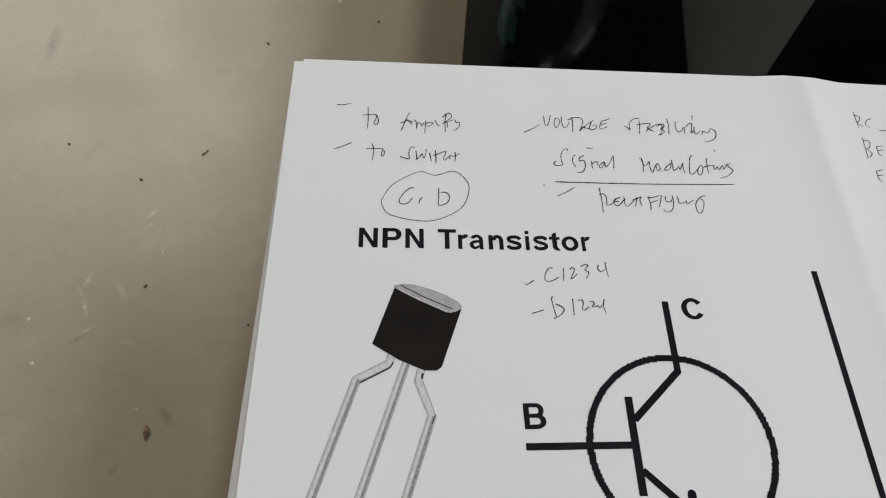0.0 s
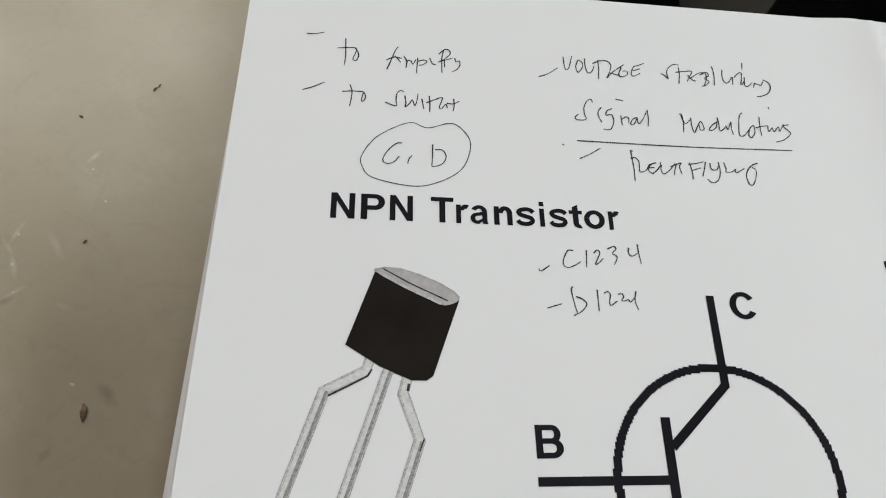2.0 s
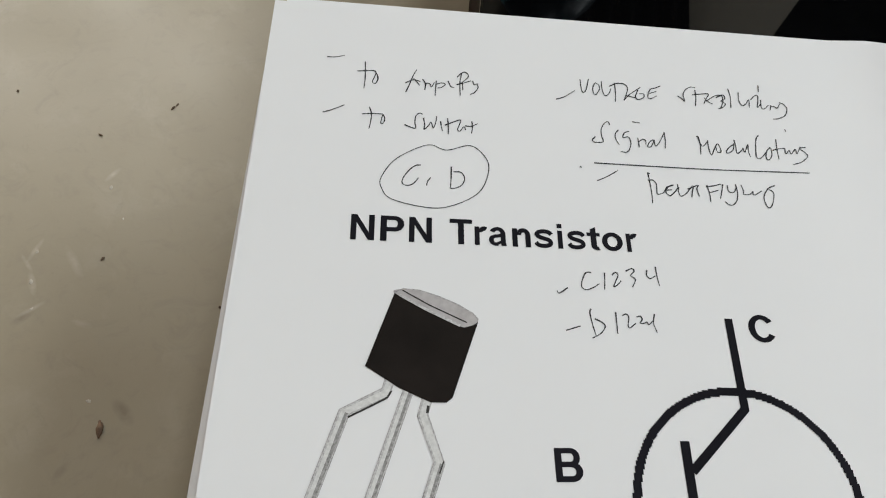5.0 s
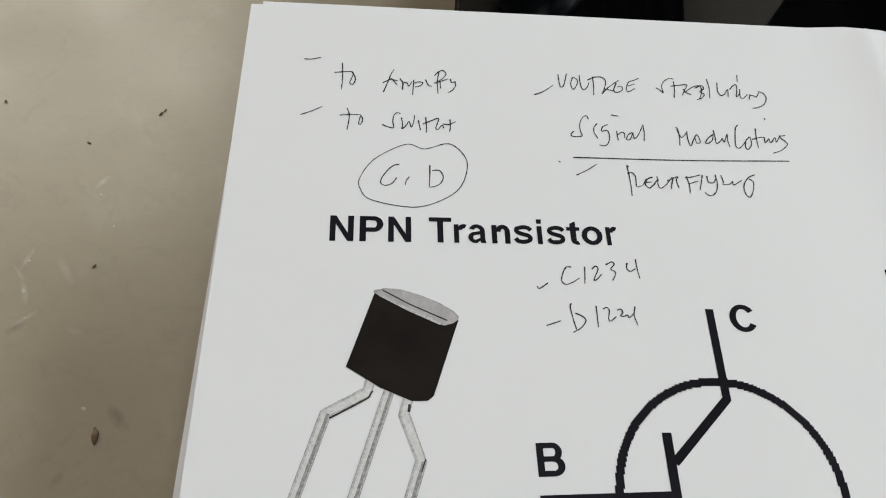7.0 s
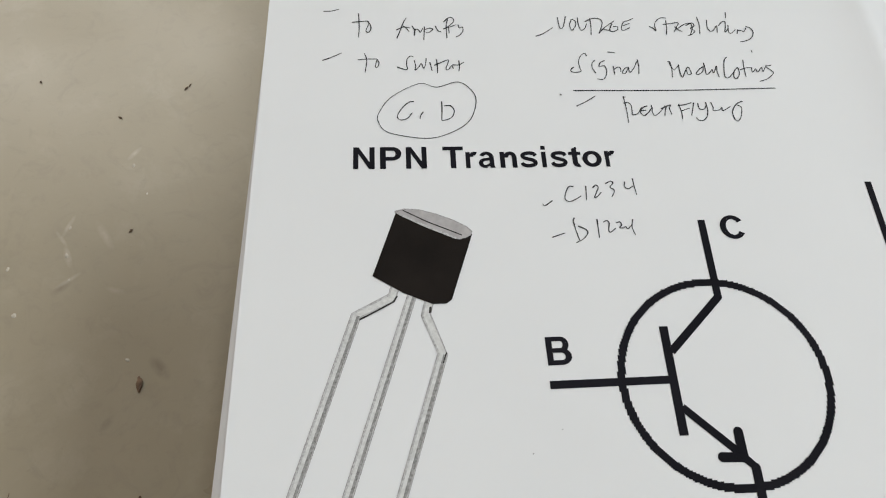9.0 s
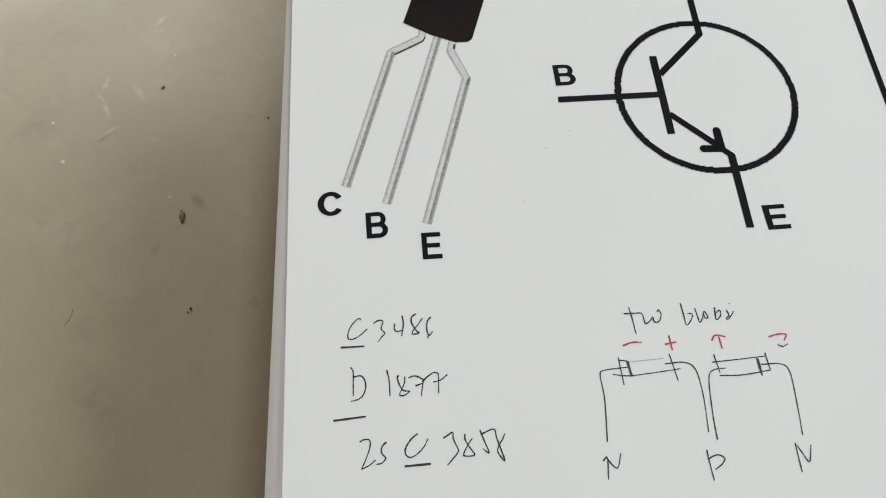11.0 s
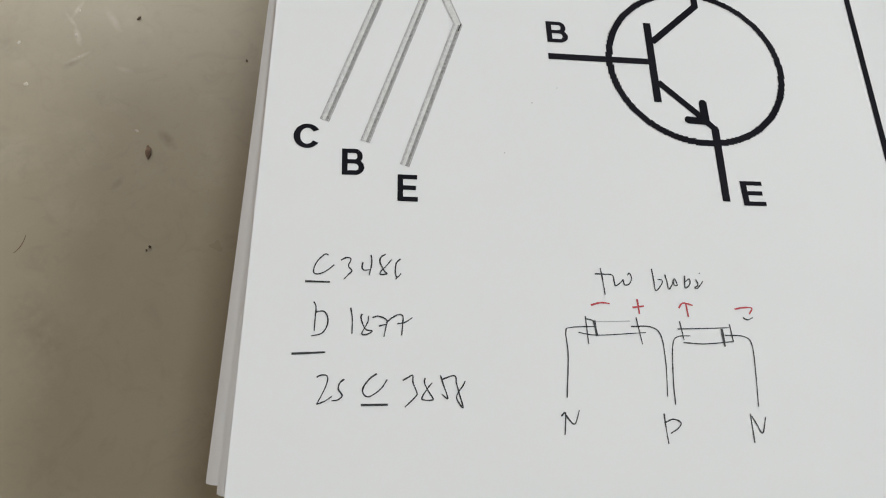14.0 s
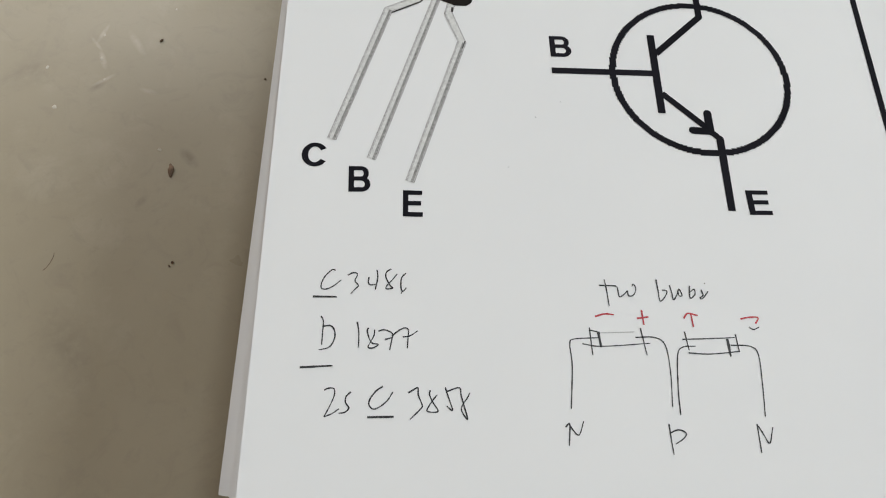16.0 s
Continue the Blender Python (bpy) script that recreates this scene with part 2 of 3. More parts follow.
def drape(x0, foot, head, z0, z1, seed):
    """Pleated cloth with its own thickness; its free edge slants from foot to head."""
    bm, grids = bmesh.new(), []
    for back in (0.0, 0.004):
        rows = []
        for j in range(25):
            v = j / 24
            x1 = max(x0 + 0.10, foot + (head - foot) * v)
            rows.append([bm.verts.new((x0 + (x1 - x0) * i / 72, back + 0.020 * math.sin(i * 0.72 + seed + 0.8 * math.sin(v * 3)) * (0.6 + 0.4 * v), z0 + (z1 - z0) * v)) for i in range(73)])
        grids.append(rows)
    front, rear = grids
    for j in range(24):
        for i in range(72):
            bm.faces.new((front[j][i], front[j][i + 1], front[j + 1][i + 1], front[j + 1][i]))
            bm.faces.new((rear[j][i], rear[j + 1][i], rear[j + 1][i + 1], rear[j][i + 1]))
        for i in (0, 72):
            bm.faces.new((front[j][i], front[j + 1][i], rear[j + 1][i], rear[j][i]))
    for j in (0, 24):
        for i in range(72):
            bm.faces.new((front[j][i], front[j][i + 1], rear[j][i + 1], rear[j][i]))
    bmesh.ops.recalc_face_normals(bm, faces=bm.faces)
    return bm


part("drape", drape(0.30, 0.22, 1.24, 0.01, 2.26, 1.0), BLACK_CLOTH, curtain, smooth=True)
bm = bmesh.new()
bmesh.ops.create_cone(bm, cap_ends=True, segments=20, radius1=0.012, radius2=0.012, depth=1.1, matrix=pose(0.75, 0, 2.27, 0, 90, 0))
part("rod", bm, BLACK_WOOD, curtain, smooth=True)


def crumpled_bag(w, d, h, seed):
    """A tall bag of thin film, full to its rounded top."""
    bm = bmesh.new()
    bmesh.ops.create_uvsphere(bm, u_segments=64, v_segments=48, radius=1.0)
    for v in bm.verts:
        t = (v.co.z + 1) / 2
        ang = math.atan2(v.co.y, v.co.x)
        round_off = (1 - max(0.0, (t - 0.86) / 0.14) ** 2.2) ** 0.5 if t < 1 else 0.0
        foot = min(1.0, 0.85 + t * 3) if t > 0.004 else 0.0
        fold = 1 + 0.05 * noise.noise(Vector((math.cos(ang) * 1.6, math.sin(ang) * 1.6, t * 9 + seed))) + 0.035 * noise.noise(Vector((math.cos(ang) * 5, math.sin(ang) * 5, t * 26)))
        v.co = Vector((math.cos(ang) * w * round_off * foot * fold, math.sin(ang) * d * round_off * foot * fold, t * h))
    return bm


bag = tagged(mesh_object("plastic_bag", crumpled_bag(0.086, 0.075, 0.835, 4), BLUE_FILM, smooth=True), "tall crumpled dark blue polythene bag with a teal highlight coloured onto one flank", "bag")
bag.matrix_basis = pose(0.264, 0.765, 0.0)
# the teal highlight along one flank is put into the film's colour
bag.data.materials.append(GLINT_FILM)
for poly in bag.data.polygons:
    c = poly.center
    poly.material_index = 1 if c.x < -0.060 + 0.022 * noise.noise(c * 24) and c.y < 0.04 and c.z < 0.80 else 0

# ---- polished black slab on its low base ----
slab = tagged(new("low_table"), "low table with a glossy black marble top with white veins", "table")
slab.matrix_basis = pose(0.0477, 0, 0, 0, 0, -4.1)
tabletop = part("tabletop", box(bmesh.new(), 0.0, 0.62, -0.62, 0.46, SLAB_Z - 0.003, SLAB_Z, 0.0008), MARBLE, slab, "polished black marble sheet with white veins")
part("board", box(bmesh.new(), 0.003, 0.617, -0.617, 0.457, SLAB_Z - 0.026, SLAB_Z - 0.003), SLAB_SIDE, slab, "brown wooden board under the marble")
for x0, x1, y0, y1 in ((0.004, 0.020, -0.616, 0.456), (0.600, 0.616, -0.616, 0.456), (0.020, 0.600, -0.616, -0.600), (0.020, 0.600, 0.440, 0.456)):
    part("side_panel", box(bmesh.new(), x0, x1, y0, y1, 0.0, SLAB_Z - 0.026, 0.001), SLAB_SIDE, slab)

# white veins running in from the near edge of the marble, in millimetres on the table top
for path, width, mat in ((((0.5, -216.2), (1.6, -217.6), (4.2, -218.4), (7.4, -220.0), (12.3, -220.9), (20.8, -221.4), (24.0, -221.5), (26.7, -220.6), (29.3, -221.8), (33.0, -224.0), (41.0, -226.0)), 1.1, VEIN),
                         (((35.3, -210.1), (36.3, -209.9), (37.2, -208.8), (39.7, -208.2)), 0.22, VEIN), (((39.9, -209.4), (40.1, -210.9), (43.0, -211.7), (45.1, -212.5), (45.9, -214.4), (46.6, -215.2), (47.4, -216.1), (48.4, -216.7), (49.5, -215.4)), 0.34, VEIN),
                         (((45.0, -213.2), (48.8, -213.1)), 0.2, VEIN_FAINT), (((49.8, -206.8), (52.4, -208.6), (54.2, -209.6), (58.1, -212.3), (63.7, -214.9), (70.0, -219.5)), 1.1, VEIN_FAINT), (((51.3, -214.9), (52.2, -214.8), (52.9, -215.3)), 0.4, VEIN),
                         (((54.5, -216.6), (54.8, -217.6), (54.7, -219.8), (57.5, -223.0)), 0.7, VEIN_FAINT)):
    line = [Vector(q) for q in path]
    line = [a.lerp(b, k / 6) for a, b in zip(line, line[1:]) for k in range(6)] + [line[-1]]
    bm, last = bmesh.new(), None
    for i, q in enumerate(line):
        d = line[min(i + 2, len(line) - 1)] - line[max(i - 2, 0)]
        side = Vector((-d.y, d.x)).normalized()
        q = q + side * 0.3 * width * noise.noise(Vector((q.x * 0.7, q.y * 0.7, 2.0)))
        w = width * 0.5 * max(0.15, (0.75 + 0.8 * noise.noise(Vector((q.x * 0.4, q.y * 0.4, 7.0)))) * min(1.0, 0.25 + (len(line) - 1 - i) / 6))
        pair = [bm.verts.new((s.x / 1000, s.y / 1000, SLAB_Z + 0.00002)) for s in (q + side * w, q - side * w)]
        if last:
            bm.faces.new((last[1], pair[1], pair[0], last[0]))
        last = pair
    part("vein", bm, mat, tabletop)

# ---- the papers ----
WIDE, TALL, LEAN_Y, BOTTOM_LEAN = 0.297, 0.21, 0.021, 0.002


def ease(t):
    t = min(1.0, max(0.0, t))
    return t * t * (3 - 2 * t)


def sheet_height(x, y):
    """How far the top sheet stands off the flat: it climbs to a fold across its middle and sinks beyond it."""
    fade = ease(1 + y / 0.20)
    up = min(1.0, max(0.0, (x - 0.134) / 0.019))
    down = min(1.0, max(0.0, (x - 0.153) / 0.022))
    climb = 0.0020 * (0.2 * up * up + 0.8 * up ** 3) * fade
    sink = (0.0020 * fade + 0.0016) * (1 - (1 - down) ** 2)
    return climb - sink + 0.0001 * noise.noise(Vector((x * 16, y * 14, 3.1)))


def on_sheet(x, y, above):
    return Vector((x, y, PAPER_Z + sheet_height(x, y) + above))


def sheet_mesh(width, height, thick, nx, ny, shape, top_y, bottom_y, side=0.0):
    """A sheet of paper with its thickness; shape gives the height of its top over the plan, side how far its upper corner leans out."""
    bm = bmesh.new()
    grids = []
    for low in (0.0, thick):
        rows = []
        for j in range(ny + 1):
            row = []
            for i in range(nx + 1):
                u, v = i / nx, j / ny
                left = -side * v
                x = left + u * (width - left)
                y = (bottom_y(x)) * (1 - v) + top_y(x) * v
                row.append(bm.verts.new((x, y, shape(x, y) - low)))
            rows.append(row)
        grids.append(rows)
    top, under = grids
    for j in range(ny):
        for i in range(nx):
            bm.faces.new((top[j][i], top[j][i + 1], top[j + 1][i + 1], top[j + 1][i]))
            bm.faces.new((under[j][i], under[j + 1][i], under[j + 1][i + 1], under[j][i + 1]))
    for i in range(nx):
        bm.faces.new((under[0][i], under[0][i + 1], top[0][i + 1], top[0][i]))
        bm.faces.new((top[ny][i], top[ny][i + 1], under[ny][i + 1], under[ny][i]))
    for j in range(ny):
        bm.faces.new((top[j][0], top[j + 1][0], under[j + 1][0], under[j][0]))
        bm.faces.new((under[j][nx], under[j + 1][nx], top[j + 1][nx], top[j][nx]))
    bm.normal_update()
    for e in bm.edges:
        e.smooth = e.calc_face_angle(0.0) < 0.6
    return bm


sheet = tagged(mesh_object("printed_sheet", sheet_mesh(WIDE, TALL, 0.0002, 198, 60, lambda x, y: PAPER_Z + sheet_height(x, y),
                                                       lambda x: LEAN_Y * x - 0.0013, lambda x: -TALL + BOTTOM_LEAN * x, 0.0027), PAPER, smooth=True),
               "white printed worksheet with pencil notes lying on a paper stack", "paper")

# the stack below: three bundles, each fanned out a little further than the one above
LEAVES = 44
# from the top of each bundle to its foot, as shares of the stack; then, in millimetres at its first and last leaf,
# the shift at the head and at the tail of the page, and how far the head and tail edges are drawn in
BUNDLES = ((0.0, 0.14, (0.0, -0.1), (0.3, 0.1), (0.0, -0.2), (0.3, 0.4)),
           (0.14, 0.58, (-0.9, -2.9), (-0.9, -2.2), (-1.7, -2.0), (0.4, 0.8)),
           (0.58, 1.0, (-3.1, -4.5), (-3.4, -5.0), (-2.1, -2.5), (2.3, 2.7)))
fan = random.Random(7)
PITCH = (PAPER_Z - SLAB_Z - 0.0004) / LEAVES
for k in range(LEAVES):
    depth = (k + 0.5) / LEAVES
    d0, d1, *ranges = next(q for q in BUNDLES if depth <= q[1])
    along = (depth - d0) / (d1 - d0)
    at_top, at_bottom, head, foot = ((p + (q - p) * along + fan.uniform(-0.10, 0.10)) / 1000 for p, q in ranges)
    share = 1 - depth
    thin = PITCH * fan.uniform(0.80, 0.95)
    bm = sheet_mesh(WIDE, TALL, thin, 30, 10, lambda x, y: sheet_height(x, y) * share + 0.00004 * noise.noise(Vector((x * 30, y * 40, k * 3.7))),
                    lambda x: LEAN_Y * x + head, lambda x: -TALL + BOTTOM_LEAN * x + foot + 0.0009 * max(0.0, 1 - x / 0.0022) ** 2)
    bm.normal_update()
    for f in bm.faces:
        f.material_index = 0 if abs(f.normal.z) > 0.5 else 1
    leaf = tagged(mesh_object("paper_leaf", bm, PAPER), "plain white paper leaf in a slightly fanned stack", "paper", "leaves of the stack")
    leaf.data.materials.append(PAPER_EDGE)
    leaf.matrix_basis = pose(at_top, 0, PAPER_Z - 0.0003 - PITCH * k, 0, 0, math.degrees((at_bottom - at_top) / TALL))


# ---- marks on the top sheet (millimetres on the page: x from its edge, y up from its top) ----
def smooth_line(pts, per=6):
    """Catmull-Rom through the points."""
    if len(pts) < 3:
        return [Vector(q) for q in pts]
    p = [Vector(q) for q in pts]
    closed = (p[0] - p[-1]).length < 1e-6
    ext = [p[-2] if closed else 2 * p[0] - p[1], *p, p[1] if closed else 2 * p[-1] - p[-2]]
    out = []
    for i in range(1, len(ext) - 2):
        a, b, c, d = ext[i - 1:i + 3]
        for s in range(per):
            t = s / per
            out.append(0.5 * (2 * b + (c - a) * t + (2 * a - 5 * b + 4 * c - d) * t * t + (3 * b - a - 3 * c + d) * t ** 3))
    out.append(p[-1])
    return out


def ribbon(bm, pts, width, above=0.00007, curved=True, rough=0.0, taper=0.0, shift=0.0):
    """A flat stroke of ink along the points, in millimetres."""
    line = smooth_line(pts) if curved else [Vector(q) for q in pts]
    fine = [line[0]]
    for a, b in zip(line, line[1:]):
        n = max(1, int((b - a).length / 1.2)) if curved or len(line) < 3 else 1
        fine += [a.lerp(b, (k + 1) / n) for k in range(n)]
    last = None
    for i, q in enumerate(fine):
        a, b = fine[max(i - 1, 0)], fine[min(i + 1, len(fine) - 1)]
        d = b - a
        if d.length < 1e-9:
            continue
        side = Vector((-d.y, d.x)).normalized()
        grow = 1.0
        if 0 < i < len(fine) - 1 and not curved:
            e0, e1 = (q - a).normalized(), (b - q).normalized()
            grow = 1 / max(0.5, math.sqrt(max(0.0, (1 + e0.dot(e1)) / 2)))
        w = width * 0.5 * grow * (1 + rough * noise.noise(Vector((q.x * 1.7, q.y * 1.7, width * 9))))
        if taper:
            w *= 1 - taper * (i / max(1, len(fine) - 1))
        pair = [bm.verts.new(on_sheet(s.x / 1000, s.y / 1000, above)) for s in (q + side * (w + shift * grow), q - side * (w - shift * grow))]
        if last:
            bm.faces.new((last[1], pair[1], pair[0], last[0]))
        last = pair
    return bm


def dot(bm, x, y, width, above):
    """A round end for a printed line."""
    return patch(bm, [(x + width / 2 * math.cos(a), y + width / 2 * math.sin(a)) for a in np.linspace(0, 2 * math.pi, 17)[:-1]], above)


def patch(bm, pts, above):
    bm.faces.new([bm.verts.new(on_sheet(x / 1000, y / 1000, above)) for x, y in pts])
    return bm


def rounded_patch(bm, pts, above):
    return patch(bm, [(q.x, q.y) for q in smooth_line([*pts, pts[0]])[:-1]], above)


def up_faces(bm):
    bm.normal_update()
    for f in bm.faces:
        if f.normal.z < 0:
            f.normal_flip()
    return bm


def stroke_part(name, strokes, width, mat=INK, label="", rough=0.35):
    bm = bmesh.new()
    for k, pts in enumerate(strokes):
        ribbon(bm, pts, width, 0.00007 + 0.000004 * (k % 5), True, rough, 0.25)
    return part(name, up_faces(bm), mat, sheet, label)


# the writer's hand: for each word its lower corner on the page, and its pen strokes in tenths of a millimetre, parted by |
WORDS = {
    "to_one": (18.4, -26, "16,79 18,51 19,26 18,0|0,49 20,52 39,54 43,48|39,54 46,42 48,29 43,17 36,21 40,36 43,48"),
    "amplify": (29.5, -26.5, "2,4 10,29 18,57 25,73|0,31 18,42 35,39|18,46 26,37 33,27|39,47 46,33 45,14 48,34 56,34 60,25 67,40|71,45 70,22 69,0|70,34 83,40 92,37 84,27 74,24|98,48 105,32 113,29|119,61 129,72 126,47 127,8|127,72 137,78 145,72 144,62 131,47 118,38|118,38 136,46 152,54|132,47 133,24|156,54 159,43 167,47|167,47 168,34 160,20 150,13"),
    "to_two": (20.3, -37.1, "15,60 21,41 20,16 18,0|0,39 21,42 46,43|46,43 51,31 48,18 43,18 44,30 46,40"),
    "switch": (29.8, -36.9, "0,17 12,12 25,10 23,26 25,44 33,52 40,49|42,39 45,20 44,8 54,20 59,29 65,14 70,33 71,47|80,34 83,17 85,7|96,44 98,21 98,0|90,24 108,34 125,42 123,29 119,15 124,11 133,24 137,15|135,27 150,27 164,36|151,41 152,22 150,7"),
    "c_comma": (30, -51, "38,54 27,52 13,38 2,19 0,6 9,0 23,5 34,21|60,24 54,14 52,3"),
    "d_one": (40.3, -51, "1,56 1,27 0,2|6,43 22,43 30,29 25,12 13,3 0,0"),
    "voltage": (70.9, -23.6, "0,58 1,34 4,20 12,27 21,62|35,51 29,32 33,15 44,30 45,45 36,53|52,59 52,34 57,16 67,22 74,39|84,57 84,28 81,0|70,45 90,56 108,56 115,44 110,25 102,6|102,6 119,26 147,50|108,22 131,17|140,41 132,20 138,13 152,20 153,31 142,30|184,52 171,46 163,25 168,18 185,28|168,34 186,42|180,50 198,60"),
    "stabilizing": (94.6, -24.8, "0,46 9,40 16,32 15,51 23,67 37,77 49,76|47,69 46,45 41,19|37,53 60,58 79,60 70,42 63,28|67,47 75,36 85,31|70,37 95,56 114,61|113,61 113,41 104,20|97,51 116,61 119,50 108,42 118,34 109,22 97,17|132,82 134,56 130,23|157,73 154,49 159,34 169,38 180,53 177,29|213,101 210,80|185,53 195,65 205,69 203,51 198,32 208,43 211,56|211,56 208,33 215,29 228,42|234,42 229,26|233,39 243,38 249,35 258,49|257,53 269,47 273,33 264,14 246,3 232,0"),
    "signal": (72.5, -37.9, "8,37 0,27 6,21 25,24 23,38 23,57 31,75 41,82 45,73|64,61 56,50 55,36 62,19|89,60 77,53 73,40 86,43 90,26 84,7 76,0 64,1|100,88 118,86|108,43 109,16|109,32 120,40 126,36 125,24|145,41 135,34 129,21 137,21 146,39|146,41 148,24 159,36 171,60|173,65 173,41 170,19"),
    "modulating": (97.4, -37.7, "0,58 6,57 7,33 4,8|4,56 8,39 13,32 25,45|27,50 26,28 30,9 39,26 50,42 55,22 46,18 44,32|90,45 77,35 67,21 73,19 85,29 90,47|92,57 93,39 93,20 104,27 110,36|110,36 113,25 124,48 122,29 124,12|156,77 148,66 142,40 139,14 147,10 160,23 169,35|178,44 167,32 162,14 168,8 178,23 179,42|197,69 194,43 193,13|182,36 198,42 214,45|214,45 213,29 224,41|224,41 227,30 240,45 241,32 254,53|267,53 252,48 263,36 266,26 247,9 225,0|226,101 227,94"),
    "rectifying": (84.3, -50.9, "2,79 4,54 5,25 4,0|1,79 7,76|0,58 11,60 18,52 18,37 18,24 32,29 41,44|41,44 58,51 46,46 38,31 46,21|40,36 53,38|46,21 58,32 69,46 67,34 72,23 86,33 102,53|67,46 68,54|90,43 115,55 111,45 114,26|105,53 99,35 96,22|136,58 139,33 138,14|133,53 152,57 169,63|138,37 161,46|174,63 168,42 162,24|184,61 185,45 197,44 204,56|204,65 205,42 199,21 188,10 178,11 172,18|217,65 220,49 219,40 234,42 242,50|242,50 243,40 264,53|298,70 280,60 266,38 267,16 275,10 285,26 291,50 282,58"),
    "c1234": (67.3, -72.6, "22,39 11,38 2,21 0,6 9,0 24,6 37,15|50,41 49,22 47,3|65,36 73,43 78,37 72,23 67,11 74,14 84,25|95,47 109,54 113,48 105,38 113,32 113,25 106,12|141,53 139,41 146,34 158,41|160,62 161,41 164,18"),
    "d1224": (68.5, -82.9, "3,62 0,53 4,27 9,5|9,41 22,35 29,26 19,11 1,0|53,58 53,35 53,12|66,51 74,55 79,49 76,32 79,26 92,36|95,50 103,52 106,45 101,38 108,37 115,40 119,35 128,44|133,59 129,39 134,19"),
    "c3486": (11.6, -169.8, "25,47 19,49 7,37 0,22 0,10 9,8 23,15 37,28|49,38 60,44 68,41 64,27 71,18 66,11 57,0|91,36 90,25 95,20 106,22|106,52 108,35 104,10|134,55 125,48 124,37 133,20 138,15 126,13 126,19 136,31 146,45|163,47 155,37 154,18 158,9 165,17|158,11 155,4"),
    "d_two": (12, -181.1, "0,66 5,56 5,34 5,10|5,46 19,48 27,39 28,22 19,6 0,0"),
    "n1877": (18.9, -180.7, "0,53 4,33 5,3|22,42 20,35 25,20 31,12 42,10 32,3 23,4 27,14 33,27 34,39|41,36 53,39 68,32 67,19 64,0|54,20 67,24|67,27 78,37 90,44 98,41 98,25 97,4|88,26 102,29 116,39"),
    "n2s": (13.6, -193.4, "0,48 8,52 18,51 19,39 12,19 3,0|3,0 17,6 29,15|49,46 41,38 40,27 47,17 40,9 29,7"),
    "c_two": (21.9, -191.8, "24,42 12,33 2,19 0,8 8,0 21,5 34,17 43,32"),
    "n3858": (29, -193.5, "0,48 10,54 18,58 19,45 26,28 26,22 13,8 5,0|41,54 40,45 47,31 56,17 51,14 37,15 37,21 45,34 54,46|69,60 75,42 83,18 72,26|71,52 95,60 99,45 105,24 111,3 106,7 99,20 103,31 110,41 115,51"),
    "two": (66.8, -170.4, "12,56 15,35 18,0|0,43 19,43 36,42 39,30 41,20 51,26 58,34|58,34 60,23 70,25 76,38 72,48 68,43"),
    "scrawl": (78.8, -169, "0,46 2,23 4,0 16,11 20,22 10,24|27,35 30,18 32,4 40,14 46,27 51,14 45,13 43,22|69,35 67,17 68,8 78,17 78,28 68,21|92,28 95,16 88,10 92,8 100,16 107,25|101,42 102,40"),
    "n_one": (58.3, -197.6, "0,33 8,40 7,19 5,0|7,39 14,28 25,20 35,45"),
    "p_one": (78, -198.8, "1,55 2,28 4,0|0,38 18,45 32,39 26,29 10,19"),
    "n_two": (95.3, -198.2, "0,53 0,26 0,0|2,49 10,33 19,18 30,48"),
    "rc": (168.3, -15.1, "3,66 2,34 1,0|0,50 19,46 11,28 3,20 18,6|54,42 36,31 29,11 40,5"),
    "be": (167.3, -26.6, "9,77 6,40 3,0|9,66 28,63 22,41 9,32 22,20 12,4 0,0|45,47 44,17 52,13|45,45 68,50|45,30 63,35"),
    "e_one": (168.4, -35.4, "1,38 0,12 8,0|1,38 24,46|2,22 19,27"),
}


def word(key, label, width=0.285, mat=INK):
    x0, y0, code = WORDS[key]
    strokes = []
    for s in code.split("|"):
        pairs = [pair.split(",") for pair in s.split()]
        strokes.append([(x0 + float(u) / 10, y0 + float(v) / 10) for u, v in pairs])
    return stroke_part("handwriting", strokes, width, mat, label)


def dash(pts, width=0.36, mat=INK, name="pencil_line", label=""):
    return stroke_part(name, [pts], width * 0.78, mat, label)


def bar(x0, x1, y0, y1):
    return [[(x0, y0), (x1, y0), (x1, y1), (x0, y1)]]


def bow(cx, cy, rx, ry, tx, ty, a0, a1):
    """Part of an elliptical ring from angle a0 to a1, its outer radii and its thickness across and along."""
    n = max(4, int(abs(a1 - a0) / 12))
    angles = [radians(a0 + (a1 - a0) * k / n) for k in range(n + 1)]
    outer = [(cx + rx * math.cos(a), cy + ry * math.sin(a)) for a in angles]
    inner = [(cx + (rx - tx) * math.cos(a), cy + (ry - ty) * math.sin(a)) for a in angles]
    return [[outer[k], outer[k + 1], inner[k + 1], inner[k]] for k in range(n)]


def swash(pts, wide):
    line = smooth_line(pts, 4)
    rims = []
    for i, q in enumerate(line):
        d = line[min(i + 1, len(line) - 1)] - line[max(i - 1, 0)]
        side = Vector((-d.y, d.x)).normalized() * wide / 2
        rims.append((q + side, q - side))
    return [[a[0], b[0], b[1], a[1]] for a, b in zip(rims, rims[1:])]


